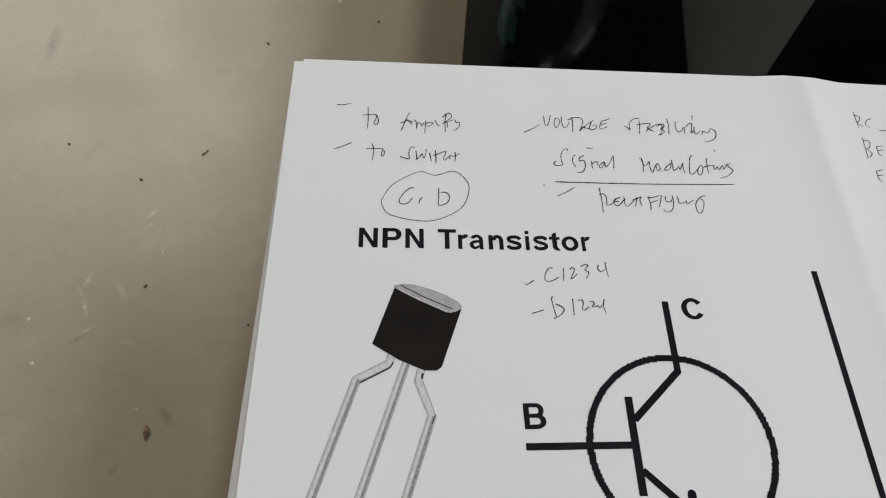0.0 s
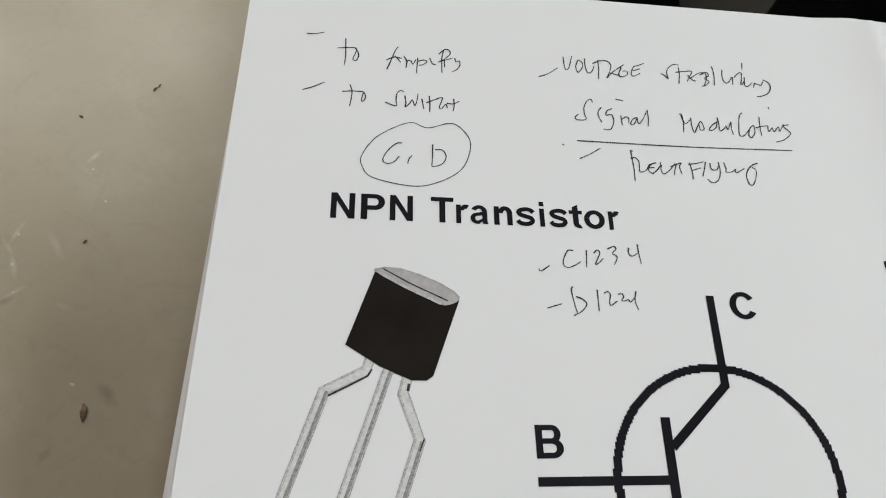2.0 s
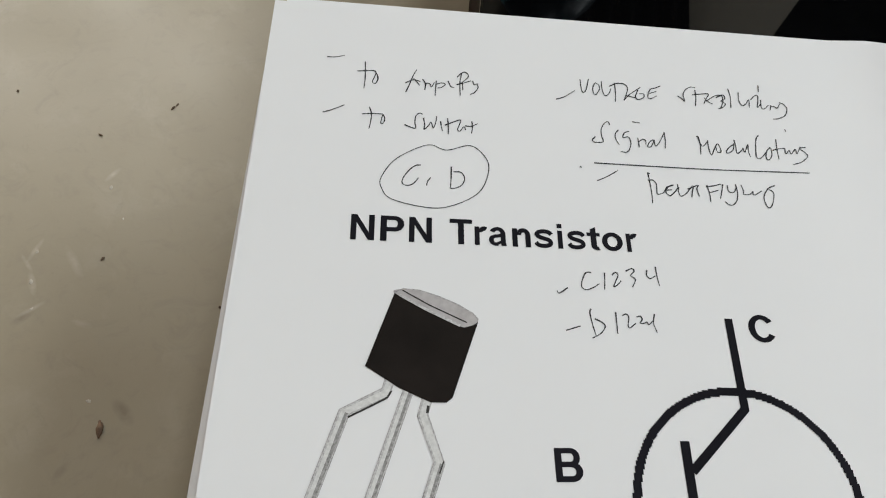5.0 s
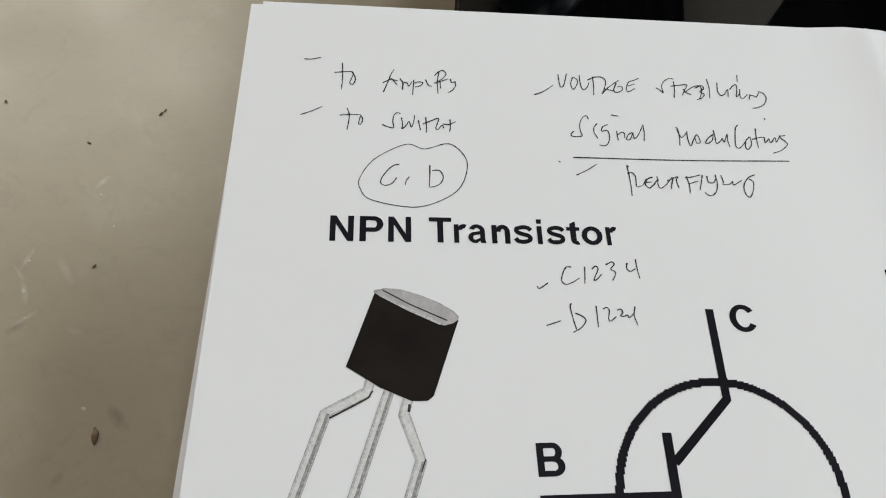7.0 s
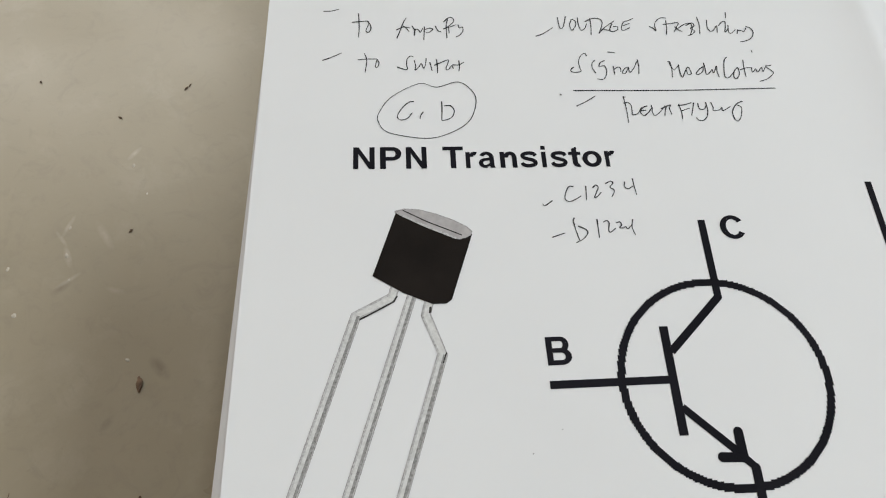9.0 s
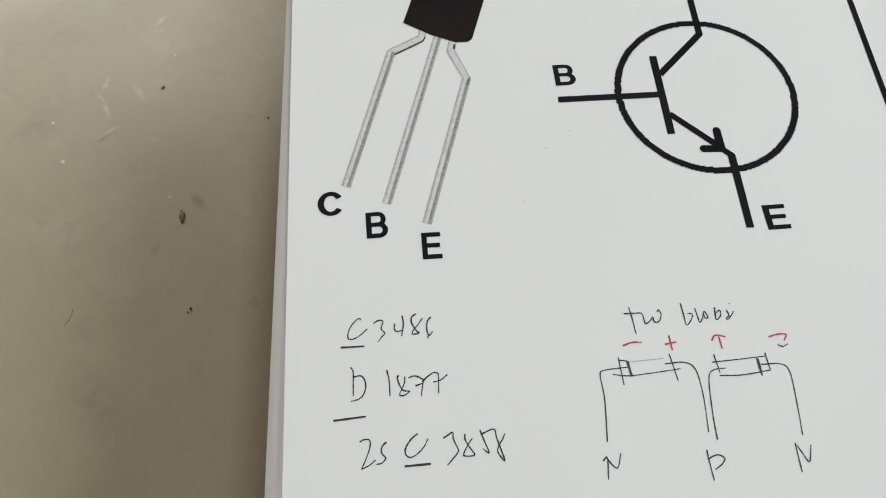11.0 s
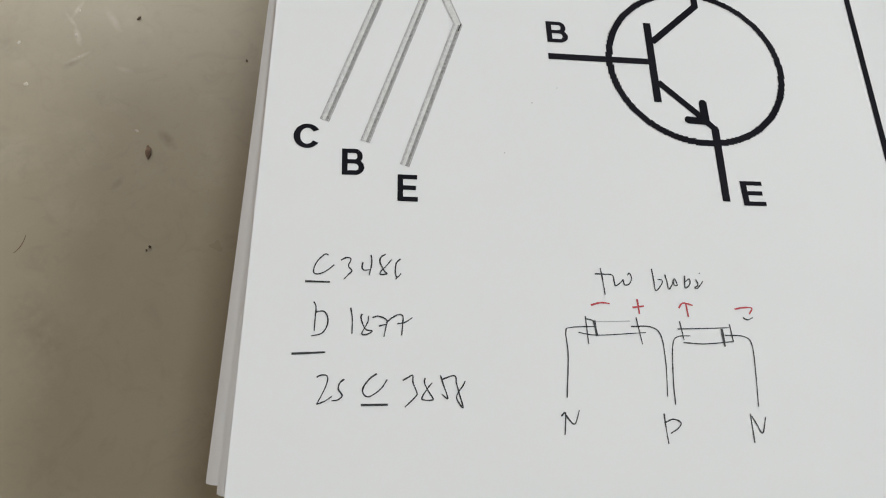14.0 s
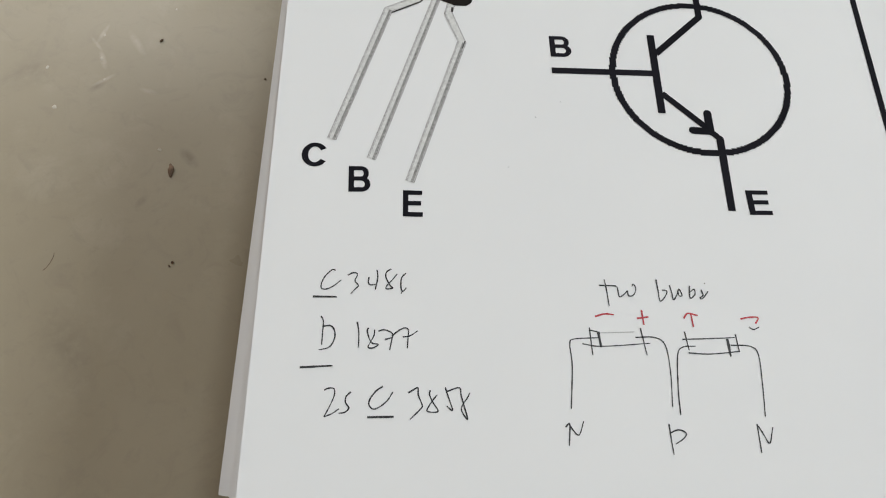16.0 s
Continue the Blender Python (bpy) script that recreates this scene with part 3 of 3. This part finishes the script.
# a heavy sans-serif face, a thousand units to the em
FACE = {
    "N": bar(0, 138, 0, 716) + bar(435, 573, 0, 716) + [[(2, 716), (429, 0), (571, 0), (144, 716)]],
    "P": bar(0, 148, 0, 716) + bar(148, 330, 595, 716) + bar(148, 330, 270, 391) + bow(330, 493, 218, 223, 150, 121, -90, 90),
    "T": bar(0, 570, 595, 716) + bar(211, 359, 0, 595),
    "C": bow(310, 358, 310, 370, 150, 125, 33, 327),
    "B": bar(0, 148, 0, 716) + bar(148, 345, 600, 716) + bar(148, 345, 310, 425) + bar(148, 345, 0, 122) + bow(345, 513, 200, 203, 140, 116, -90, 90) + bow(345, 212, 242, 213, 150, 119, -90, 90),
    "E": bar(0, 148, 0, 716) + bar(148, 530, 595, 716) + bar(148, 500, 305, 425) + bar(148, 545, 0, 122),
    "r": bar(0, 137, 0, 519) + bow(272, 370, 168, 160, 125, 122, 58, 185),
    "n": bar(0, 137, 0, 519) + bar(343, 480, 0, 332) + bow(290, 330, 190, 200, 137, 120, 0, 180),
    "a": bow(245, 345, 222, 198, 137, 104, 0, 158) + bar(330, 467, 90, 346) + [[(330, 90), (350, 0), (495, 0), (467, 90)]] + bow(205, 160, 200, 165, 132, 95, 72, 288) + [[(215, 226), (335, 250), (335, 345), (215, 326)], [(215, 0), (345, 70), (335, 150), (215, 96)]],
    "s": swash([(452, 392), (385, 462), (250, 483), (118, 448), (80, 385), (130, 320), (255, 275), (385, 228), (428, 155), (385, 85), (255, 52), (115, 75), (48, 150)], 120),
    "i": bar(0, 137, 0, 519) + bar(0, 137, 592, 716),
    "t": bar(95, 232, 130, 519) + [[(95, 519), (232, 519), (232, 700), (95, 620)]] + bar(5, 325, 412, 519) + bow(250, 132, 155, 140, 137, 112, 180, 292),
    "o": bow(275, 265, 275, 277, 143, 120, 0, 360),
}


def glyph(bm, text, x0, y0, x1, y1, high):
    """One heavy printed letter filling its box: base line from (x0, y0) to (x1, y1), high millimetres tall."""
    faces = FACE[text]
    xs, ys = [q[0] for f in faces for q in f], [q[1] for f in faces for q in f]
    lo, hi, base, top = min(xs), max(xs), min(ys), max(ys)
    along = Vector((x1 - x0, y1 - y0))
    up = Vector((-along.y, along.x)).normalized()
    for k, f in enumerate(faces):
        spots = [Vector((x0, y0)) + along * ((q[0] - lo) / (hi - lo)) + up * high * ((q[1] - base) / (top - base)) for q in f]
        patch(bm, [(q.x, q.y) for q in spots], 0.00007 + 0.000001 * (k % 7))


def printed(text, x0, y0, x1, y1, high):
    bm = bmesh.new()
    glyph(bm, text, x0, y0, x1, y1, high)
    return part("printed_letter", up_faces(bm), PRINT, sheet, "bold black printed letter " + text)


def printed_line_of_type(text, spans, heights, x0, y0, x1, y1, high, label):
    """A line of type, each letter with its own span (in thousandths of the line) and height."""
    bm = bmesh.new()
    for c, (a, b) in zip(text.replace(" ", ""), spans):
        at = [(x0 + (x1 - x0) * k / 1000, y0 + (y1 - y0) * k / 1000) for k in (a, b)]
        glyph(bm, c, *at[0], *at[1], high * heights.get(c, 0.75))
    return part("printed_title", up_faces(bm), PRINT, sheet, label)


# printed title and lead letters
TITLE = ((0, 80), (100, 180), (197, 275), (336, 414), (422, 467), (471, 533), (553, 617), (629, 697), (713, 730), (746, 812), (818, 865), (871, 945), (959, 1000))
printed_line_of_type("NPN Transistor", TITLE, {"N": 1.0, "P": 1.0, "T": 1.0, "i": 1.0, "t": 0.95}, 20.15, -64.7, 80.25, -63.25, 5.85, "bold black printed title reading NPN Transistor")
for text, x0, y0, x1, y1, high in (("C", 5.3, -142.1, 10.4, -142.0, 5.7), ("B", 15.5, -147.6, 20.0, -147.4, 6.0), ("E", 26.9, -152.7, 31.0, -152.6, 6.0),
                                   ("C", 101.3, -81.9, 106.6, -81.7, 5.9), ("B", 59.9, -110.1, 64.9, -109.9, 5.9), ("E", 101.4, -148.7, 106.6, -148.5, 5.9)):
    printed(text, x0, y0, x1, y1, high)


# circuit symbol
def pixel_ring(cx, cy, rx, ry, wide, cell):
    """A circle drawn in coarse square dots, as a low-resolution print."""
    bm = bmesh.new()
    n = int((max(rx, ry) + wide) / cell) + 1
    for i in range(-n, n + 1):
        for j in range(-n, n + 1):
            d = math.hypot(i * cell / rx, j * cell / ry)
            if abs(d - 1) * rx < wide / 2:
                x, y = cx + i * cell, cy + j * cell + 0.02 * i * cell
                h = cell * 0.51
                patch(bm, ((x - h, y - h), (x + h, y - h), (x + h, y + h), (x - h, y + h)), 0.00007)
    return bm


part("symbol_circle", up_faces(pixel_ring(95.3, -113.0, 21.0, 20.8, 1.6, 0.31)), PRINT, sheet, "coarse black printed circle")
for pts, width in ((((59.9, -114.0), (84.3, -113.1)), 1.6), (((84.4, -102.0), (84.8, -124.0)), 1.8), (((85.2, -107.4), (97.3, -95.5), (97.2, -77.1)), 1.65),
                   (((85.4, -118.6), (95.2, -127.6)), 1.6), (((95.5, -123.4), (95.5, -128.2), (91.5, -128.1)), 1.9), (((94.6, -127.2), (97.5, -130.0), (97.5, -148.0)), 1.7),
                   (((138.8, -66.8), (138.5, -175.0)), 1.5)):
    bm = ribbon(bmesh.new(), pts, width, 0.00008, False)
    for k, (x, y) in enumerate(pts):
        if 0 < k < len(pts) - 1 or width == 1.9:
            dot(bm, x, y, width, 0.000085 + 0.000002 * k)
    part("printed_line", up_faces(bm), PRINT, sheet)

# printed transistor picture
def speckled(name, dark, light, scale, low, high):
    m = material(name, light, 0.7, 0.0, 0.2)
    link(m, ramp(m, noise_of(m, scale, 3.0), [(low, dark), (high, light)]), bsdf(m).inputs["Base Color"])
    return m


LEAD = speckled("printed_lead_grey", (0.56, 0.555, 0.545), (0.74, 0.735, 0.725), 1300.0, 0.3, 0.7)
LEAD_SHADE = speckled("printed_lead_dark_speckle", (0.15, 0.145, 0.14), (0.44, 0.43, 0.425), 1800.0, 0.28, 0.72)
LEAD_SIDE = speckled("printed_lead_pale_speckle", (0.38, 0.37, 0.37), (0.60, 0.595, 0.59), 2300.0, 0.36, 0.62)
LEAD_RIM = speckled("printed_lead_rim", (0.26, 0.245, 0.245), (0.55, 0.53, 0.53), 2000.0, 0.35, 0.65)
TOP_GREY = varied("printed_top_grey", (0.36, 0.335, 0.335), (0.50, 0.475, 0.475), 500.0, 0.6)
LEAD_LINE = speckled("printed_lead_line", (0.012, 0.011, 0.010), (0.07, 0.066, 0.062), 1300.0, 0.3, 0.7)
for pts in (((29.7, -93.0), (29.0, -95.6), (21.9, -99.4), (11.2, -135.2)), ((33.3, -94.5), (19.8, -139.6)), ((36.6, -96.5), (35.9, -99.4), (39.1, -107.6), (28.1, -144.6))):
    lead = part("printed_lead", up_faces(ribbon(bmesh.new(), pts, 1.95, 0.00006, False)), LEAD, sheet, "grey printed transistor lead")
    for name, shift, width, mat, above in (("shade_line", 0.47, 0.66, LEAD_SHADE, 0.00008), ("side_line", -0.70, 0.36, LEAD_SIDE, 0.000085),
                                           ("side_line", 0.83, 0.25, LEAD_SIDE, 0.000083), ("rim_line", -0.92, 0.16, LEAD_RIM, 0.00009), ("rim_line", 0.94, 0.17, LEAD_RIM, 0.000095)):
        part(name, up_faces(ribbon(bmesh.new(), pts[-2:] if name == "shade_line" else pts, width, above, False, shift=shift)), mat, lead)
for pts, width in ((((22.6, -100.35), (26.3, -98.3), (29.4, -96.5), (30.1, -95.2)), 0.36), (((36.9, -97.6), (36.75, -99.0)), 0.5), (((39.9, -107.2), (39.2, -109.4)), 0.26)):
    part("lead_outline", up_faces(ribbon(bmesh.new(), pts, width, 0.0001, False)), LEAD_LINE, sheet)
body = part("printed_body", up_faces(patch(bmesh.new(), ((29.7, -75.8), (25.0, -90.8), (31.4, -94.6), (37.3, -97.0), (40.2, -96.9), (41.3, -96.0), (46.1, -80.9), (42.4, -82.0)), 0.00012)), BODY_PRINT, sheet,
            "black printed transistor body")
top = part("printed_top", up_faces(rounded_patch(bmesh.new(), ((29.6, -75.8), (31.4, -74.9), (34.5, -75.0), (38.4, -76.1), (42.2, -77.6), (45.0, -79.2), (46.1, -80.4), (45.6, -81.3), (44.0, -82.0), (42.3, -81.9), (36.0, -78.8)), 0.00016)), TOP_GREY, sheet,
           "grey printed transistor top")
part("rim_line", up_faces(ribbon(bmesh.new(), ((31.2, -75.2), (36.5, -78.0), (43.9, -81.2)), 0.27, 0.0002, False)), LEAD_LINE, top)
part("rim_line", up_faces(ribbon(bmesh.new(), ((29.7, -75.7), (31.4, -74.9), (34.5, -75.0), (38.4, -76.1), (42.2, -77.6), (45.0, -79.2), (46.1, -80.4)), 0.25, 0.0002, False)), LEAD_RIM, top)
part("rim_line", up_faces(ribbon(bmesh.new(), ((30.6, -76.2), (36.0, -79.0), (42.6, -81.9)), 0.5, 0.00019, False)), LEAD_SIDE, top)

# pencil notes over the title
word("to_one", "pencilled word to")
word("amplify", "pencilled word amplify")
word("to_two", "pencilled word to")
word("switch", "pencilled word switch")
word("c_comma", "pencilled capital C and comma")
word("d_one", "pencilled capital D")
word("voltage", "pencilled word voltage")
word("stabilizing", "pencilled word stabilizing")
word("signal", "pencilled word signal")
word("modulating", "pencilled word modulating")
word("rectifying", "pencilled word rectifying")
word("c1234", "pencilled part number C1234")
word("d1224", "pencilled part number D1224")
dash(((11.2, -17.6), (13.0, -17.5), (15.1, -16.8)))
dash(((11.7, -33.6), (13.8, -32.6), (16.3, -31.1)))
dash(((39.3, -41.2), (44.6, -39.5), (48.0, -42.5), (48.5, -46.2), (46.6, -51.2), (42.0, -54.6), (36.5, -56.1), (28.2, -54.7), (25.7, -52.0), (25.6, -49.2), (28.6, -44.3), (35.1, -40.2), (39.3, -41.2)), 0.29, name="pencil_loop", label="pencilled loop round two letters")
dash(((64.7, -24.4), (66.8, -23.4), (69.4, -21.3)))
dash(((72.4, -41.5), (98.0, -40.9), (123.4, -39.7)), 0.42, name="underline")
dash(((72.7, -46.2), (75.2, -44.8), (77.7, -43.0)))
dash(((69.0, -42.8), (69.5, -42.9)), 0.5)
dash(((64.4, -72.4), (62.6, -73.7), (62.1, -73.2)))
dash(((63.4, -81.6), (66.4, -80.5)))

# pencil notes below
word("c3486", "pencilled part number C3486")
word("d_two", "pencilled capital D")
word("n1877", "pencilled number 1877")
word("n2s", "pencilled characters 2S")
word("c_two", "pencilled capital C")
word("n3858", "pencilled number 3858")
word("two", "pencilled word two")
word("scrawl", "pencilled scrawl over the diode sketch")
word("n_one", "pencilled letter N")
word("p_one", "pencilled letter P")
word("n_two", "pencilled letter N")
word("rc", "pencilled letters RC")
word("be", "pencilled letters BE")
word("e_one", "pencilled letter E")
dash(((10.1, -170.6), (14.7, -170.5)), 0.55, INK_DARK, "underline")
dash(((8.8, -184.5), (14.8, -184.0)), 0.55, INK_DARK, "underline")
dash(((21.7, -193.3), (26.5, -193.1)), 0.6, INK_DARK, "underline")
# two diodes sketched end to end
for pts, width, mat in ((((59.6, -190.9), (60.3, -182.8), (60.1, -178.4), (61.1, -177.4), (65.9, -177.0)), 0.34, INK), (((64.2, -175.0), (64.5, -180.5)), 0.34, INK),
                        (((64.1, -175.5), (65.8, -175.8)), 0.36, INK), (((65.9, -175.8), (66.3, -178.9)), 0.75, INK_DARK), (((66.3, -176.0), (73.2, -175.6)), 0.26, INK_FAINT),
                        (((62.6, -178.3), (66.5, -178.7), (76.2, -177.8)), 0.32, INK), (((74.5, -174.8), (75.3, -180.2)), 0.32, INK),
                        (((73.3, -176.7), (77.2, -176.6), (79.2, -178.2), (79.6, -183.6), (79.2, -190.1)), 0.34, INK)):
    dash(pts, width, mat, "diode_sketch_line")
for pts, width, mat in ((((80.6, -191.6), (80.7, -187.0), (81.4, -180.2), (82.6, -178.4), (85.3, -178.1)), 0.34, INK), (((83.4, -175.2), (83.9, -179.0)), 0.34, INK),
                        (((82.8, -176.8), (88.0, -176.5), (93.6, -176.1)), 0.32, INK), (((83.7, -179.5), (88.1, -179.6), (94.2, -178.9)), 0.34, INK), (((92.0, -176.4), (92.2, -180.0)), 0.65, INK_DARK),
                        (((93.8, -175.4), (94.1, -179.0)), 0.36, INK), (((92.5, -177.7), (96.5, -177.8), (97.9, -179.5), (97.7, -185.5), (97.2, -191.5)), 0.34, INK)):
    dash(pts, width, mat, "diode_sketch_line")
for pts in (((65.5, -172.7), (67.5, -172.1), (69.4, -172.2)), ((75.1, -171.0), (75.3, -174.1)), ((74.0, -172.8), (76.4, -172.4)), ((83.6, -172.5), (84.6, -171.4), (86.6, -171.8)),
            ((85.2, -171.5), (85.4, -174.2)), ((95.4, -172.2), (97.2, -171.8), (99.1, -171.8), (98.4, -173.1))):
    dash(pts, 0.5, RED, "red_sign", "red ballpoint polarity sign")
dash(((133.0, -164.8), (132.2, -166.5), (132.6, -168.6)), 0.4)
for x, y in ((61.3, -122.6), (55.4, -127.0), (49.0, -140.0)):
    dash(((x, y), (x + 0.3, y + 0.1)), 0.3, INK_FAINT, 'paper_speck')
dash(((96.9, -173.9), (97.8, -174.3), (99.0, -173.8)), 0.36)
# notes past the fold
dash(((175.0, -15.6), (178.6, -15.3)))


# ---- dirt on the floor ----
def crumb(x, y, long, wide, turn, mat, label, high=0.0012, seed=0):
    bm = bmesh.new()
    bmesh.ops.create_icosphere(bm, subdivisions=3, radius=1.0)
    for v in bm.verts:
        k = 1 + 0.35 * noise.noise(v.co * 1.6 + Vector((seed * 3.1, x * 50, y * 50)))
        blunt = math.copysign(abs(v.co.y) ** 1.35, v.co.y)
        v.co = Vector((v.co.x * wide / 2 * k, blunt * long / 2 * k, (v.co.z * 0.5 + 0.48) * high * k))
    ob = tagged(mesh_object("paint_fleck" if mat is CHIP else "crumb", bm, mat, smooth=True), label, "dirt", "specks on the floor")
    ob.matrix_basis = pose(x / 1000, y / 1000, -0.0001, 0, 0, turn)
    return ob


for k, (x, y, long, wide, turn) in enumerate(((-64.2, -79, 7.2, 2.7, 8), (-66, 56.7, 3.4, 0.9, -35), (-64.6, 58.4, 2.4, 0.4, -30), (-57.4, -118.4, 1.5, 1.2, 20), (-130, 59, 1.6, 1.2, 0), (-45, 134, 2.4, 0.9, 60),
                                             (14, 156, 1.4, 1.2, 0), (-92, 40, 2.2, 1.0, 70), (-78, -16, 2.4, 1.0, -35), (-32, -33, 1.3, 1.1, 10), (-23, -125, 9.5, 2.6, -28), (-19, -132, 5.0, 1.6, 10), (-140, -133, 2.2, 0.7, 10), (-58.4, -119.8, 1.0, 0.8, 0))):
    crumb(x, y, long / 1250, wide / 1250, turn, HUSK if long > 7 or k in (3, 9, 13) else DIRT, "small dark brown crumb of dirt on the floor", 0.0011, k)
for k, (x, y, long, wide, turn) in enumerate(((-115, -52.3, 3.2, 2.6, 10), (-101, -27, 3.0, 1.6, 10), (-102.2, -14.6, 2.2, 1.6, 0), (-82.3, 15.4, 2.8, 2.0, 0), (-9, 172, 6.0, 3.4, 20), (-70.1, -69.9, 2.6, 1.6, 60),
                                             (-98, -37.5, 2.0, 1.0, -40), (-74.6, 1.7, 1.6, 1.2, 0), (-122, -33, 2.8, 1.8, -20))):
    crumb(x, y, long / 1500, max(wide, 0.65 * long) / 1500, turn, CHIP, "small pale fleck on the floor", 0.0003, k + 20)


def smudge_ring(x, y):
    bm = bmesh.new()
    pts = [(math.cos(a) * 1.05, math.sin(a) * 1.75) for a in np.linspace(0.3, 6.1, 26)]
    last = None
    for i, (u, v) in enumerate(pts):
        d = Vector((u, v)).normalized() * (0.4 + 0.2 * noise.noise(Vector((u, v, 2))))
        pair = [bm.verts.new(((u + s * d.x) / 1000, (v + s * d.y) / 1000, h)) for s, h in ((-1, 0.0001), (0, 0.0007), (1, 0.0001))]
        if last:
            for a in range(2):
                bm.faces.new((last[a], last[a + 1], pair[a + 1], pair[a]))
        last = pair
    ob = tagged(mesh_object("dirt_ring", bm, DIRT, smooth=True), "small dark ring of dried dirt on the floor", "dirt", "specks on the floor")
    ob.matrix_basis = pose(x / 1000, y / 1000, 0.0001, 0, 0, -20)


smudge_ring(-130, -115)


def fibre(x, y, long, bend, wide):
    """A thin dark fibre lying on the floor, bent to an arc."""
    bm, rings = bmesh.new(), []
    for i in range(13):
        t = i / 12 - 0.5
        at = Vector((bend * (1 - 4 * t * t), long * t, wide / 2))
        rings.append([bm.verts.new(at + Vector((math.cos(a) * wide / 2, 0, math.sin(a) * wide / 2))) for a in np.linspace(0, 2 * math.pi, 7)[:-1]])
    for p, q in zip(rings, rings[1:]):
        for k in range(6):
            bm.faces.new((p[k], p[(k + 1) % 6], q[(k + 1) % 6], q[k]))
    bm.faces.new(rings[0][::-1])
    bm.faces.new(rings[-1])
    ob = tagged(mesh_object("fibre", bm, DIRT, smooth=True), "thin dark bent fibre lying on the floor", "dirt", "specks on the floor")
    ob.matrix_basis = pose(x / 1000, y / 1000, 0.0, 0, 0, -19)


fibre(-102.3, -119.8, 0.0075, 0.0007, 0.00022)
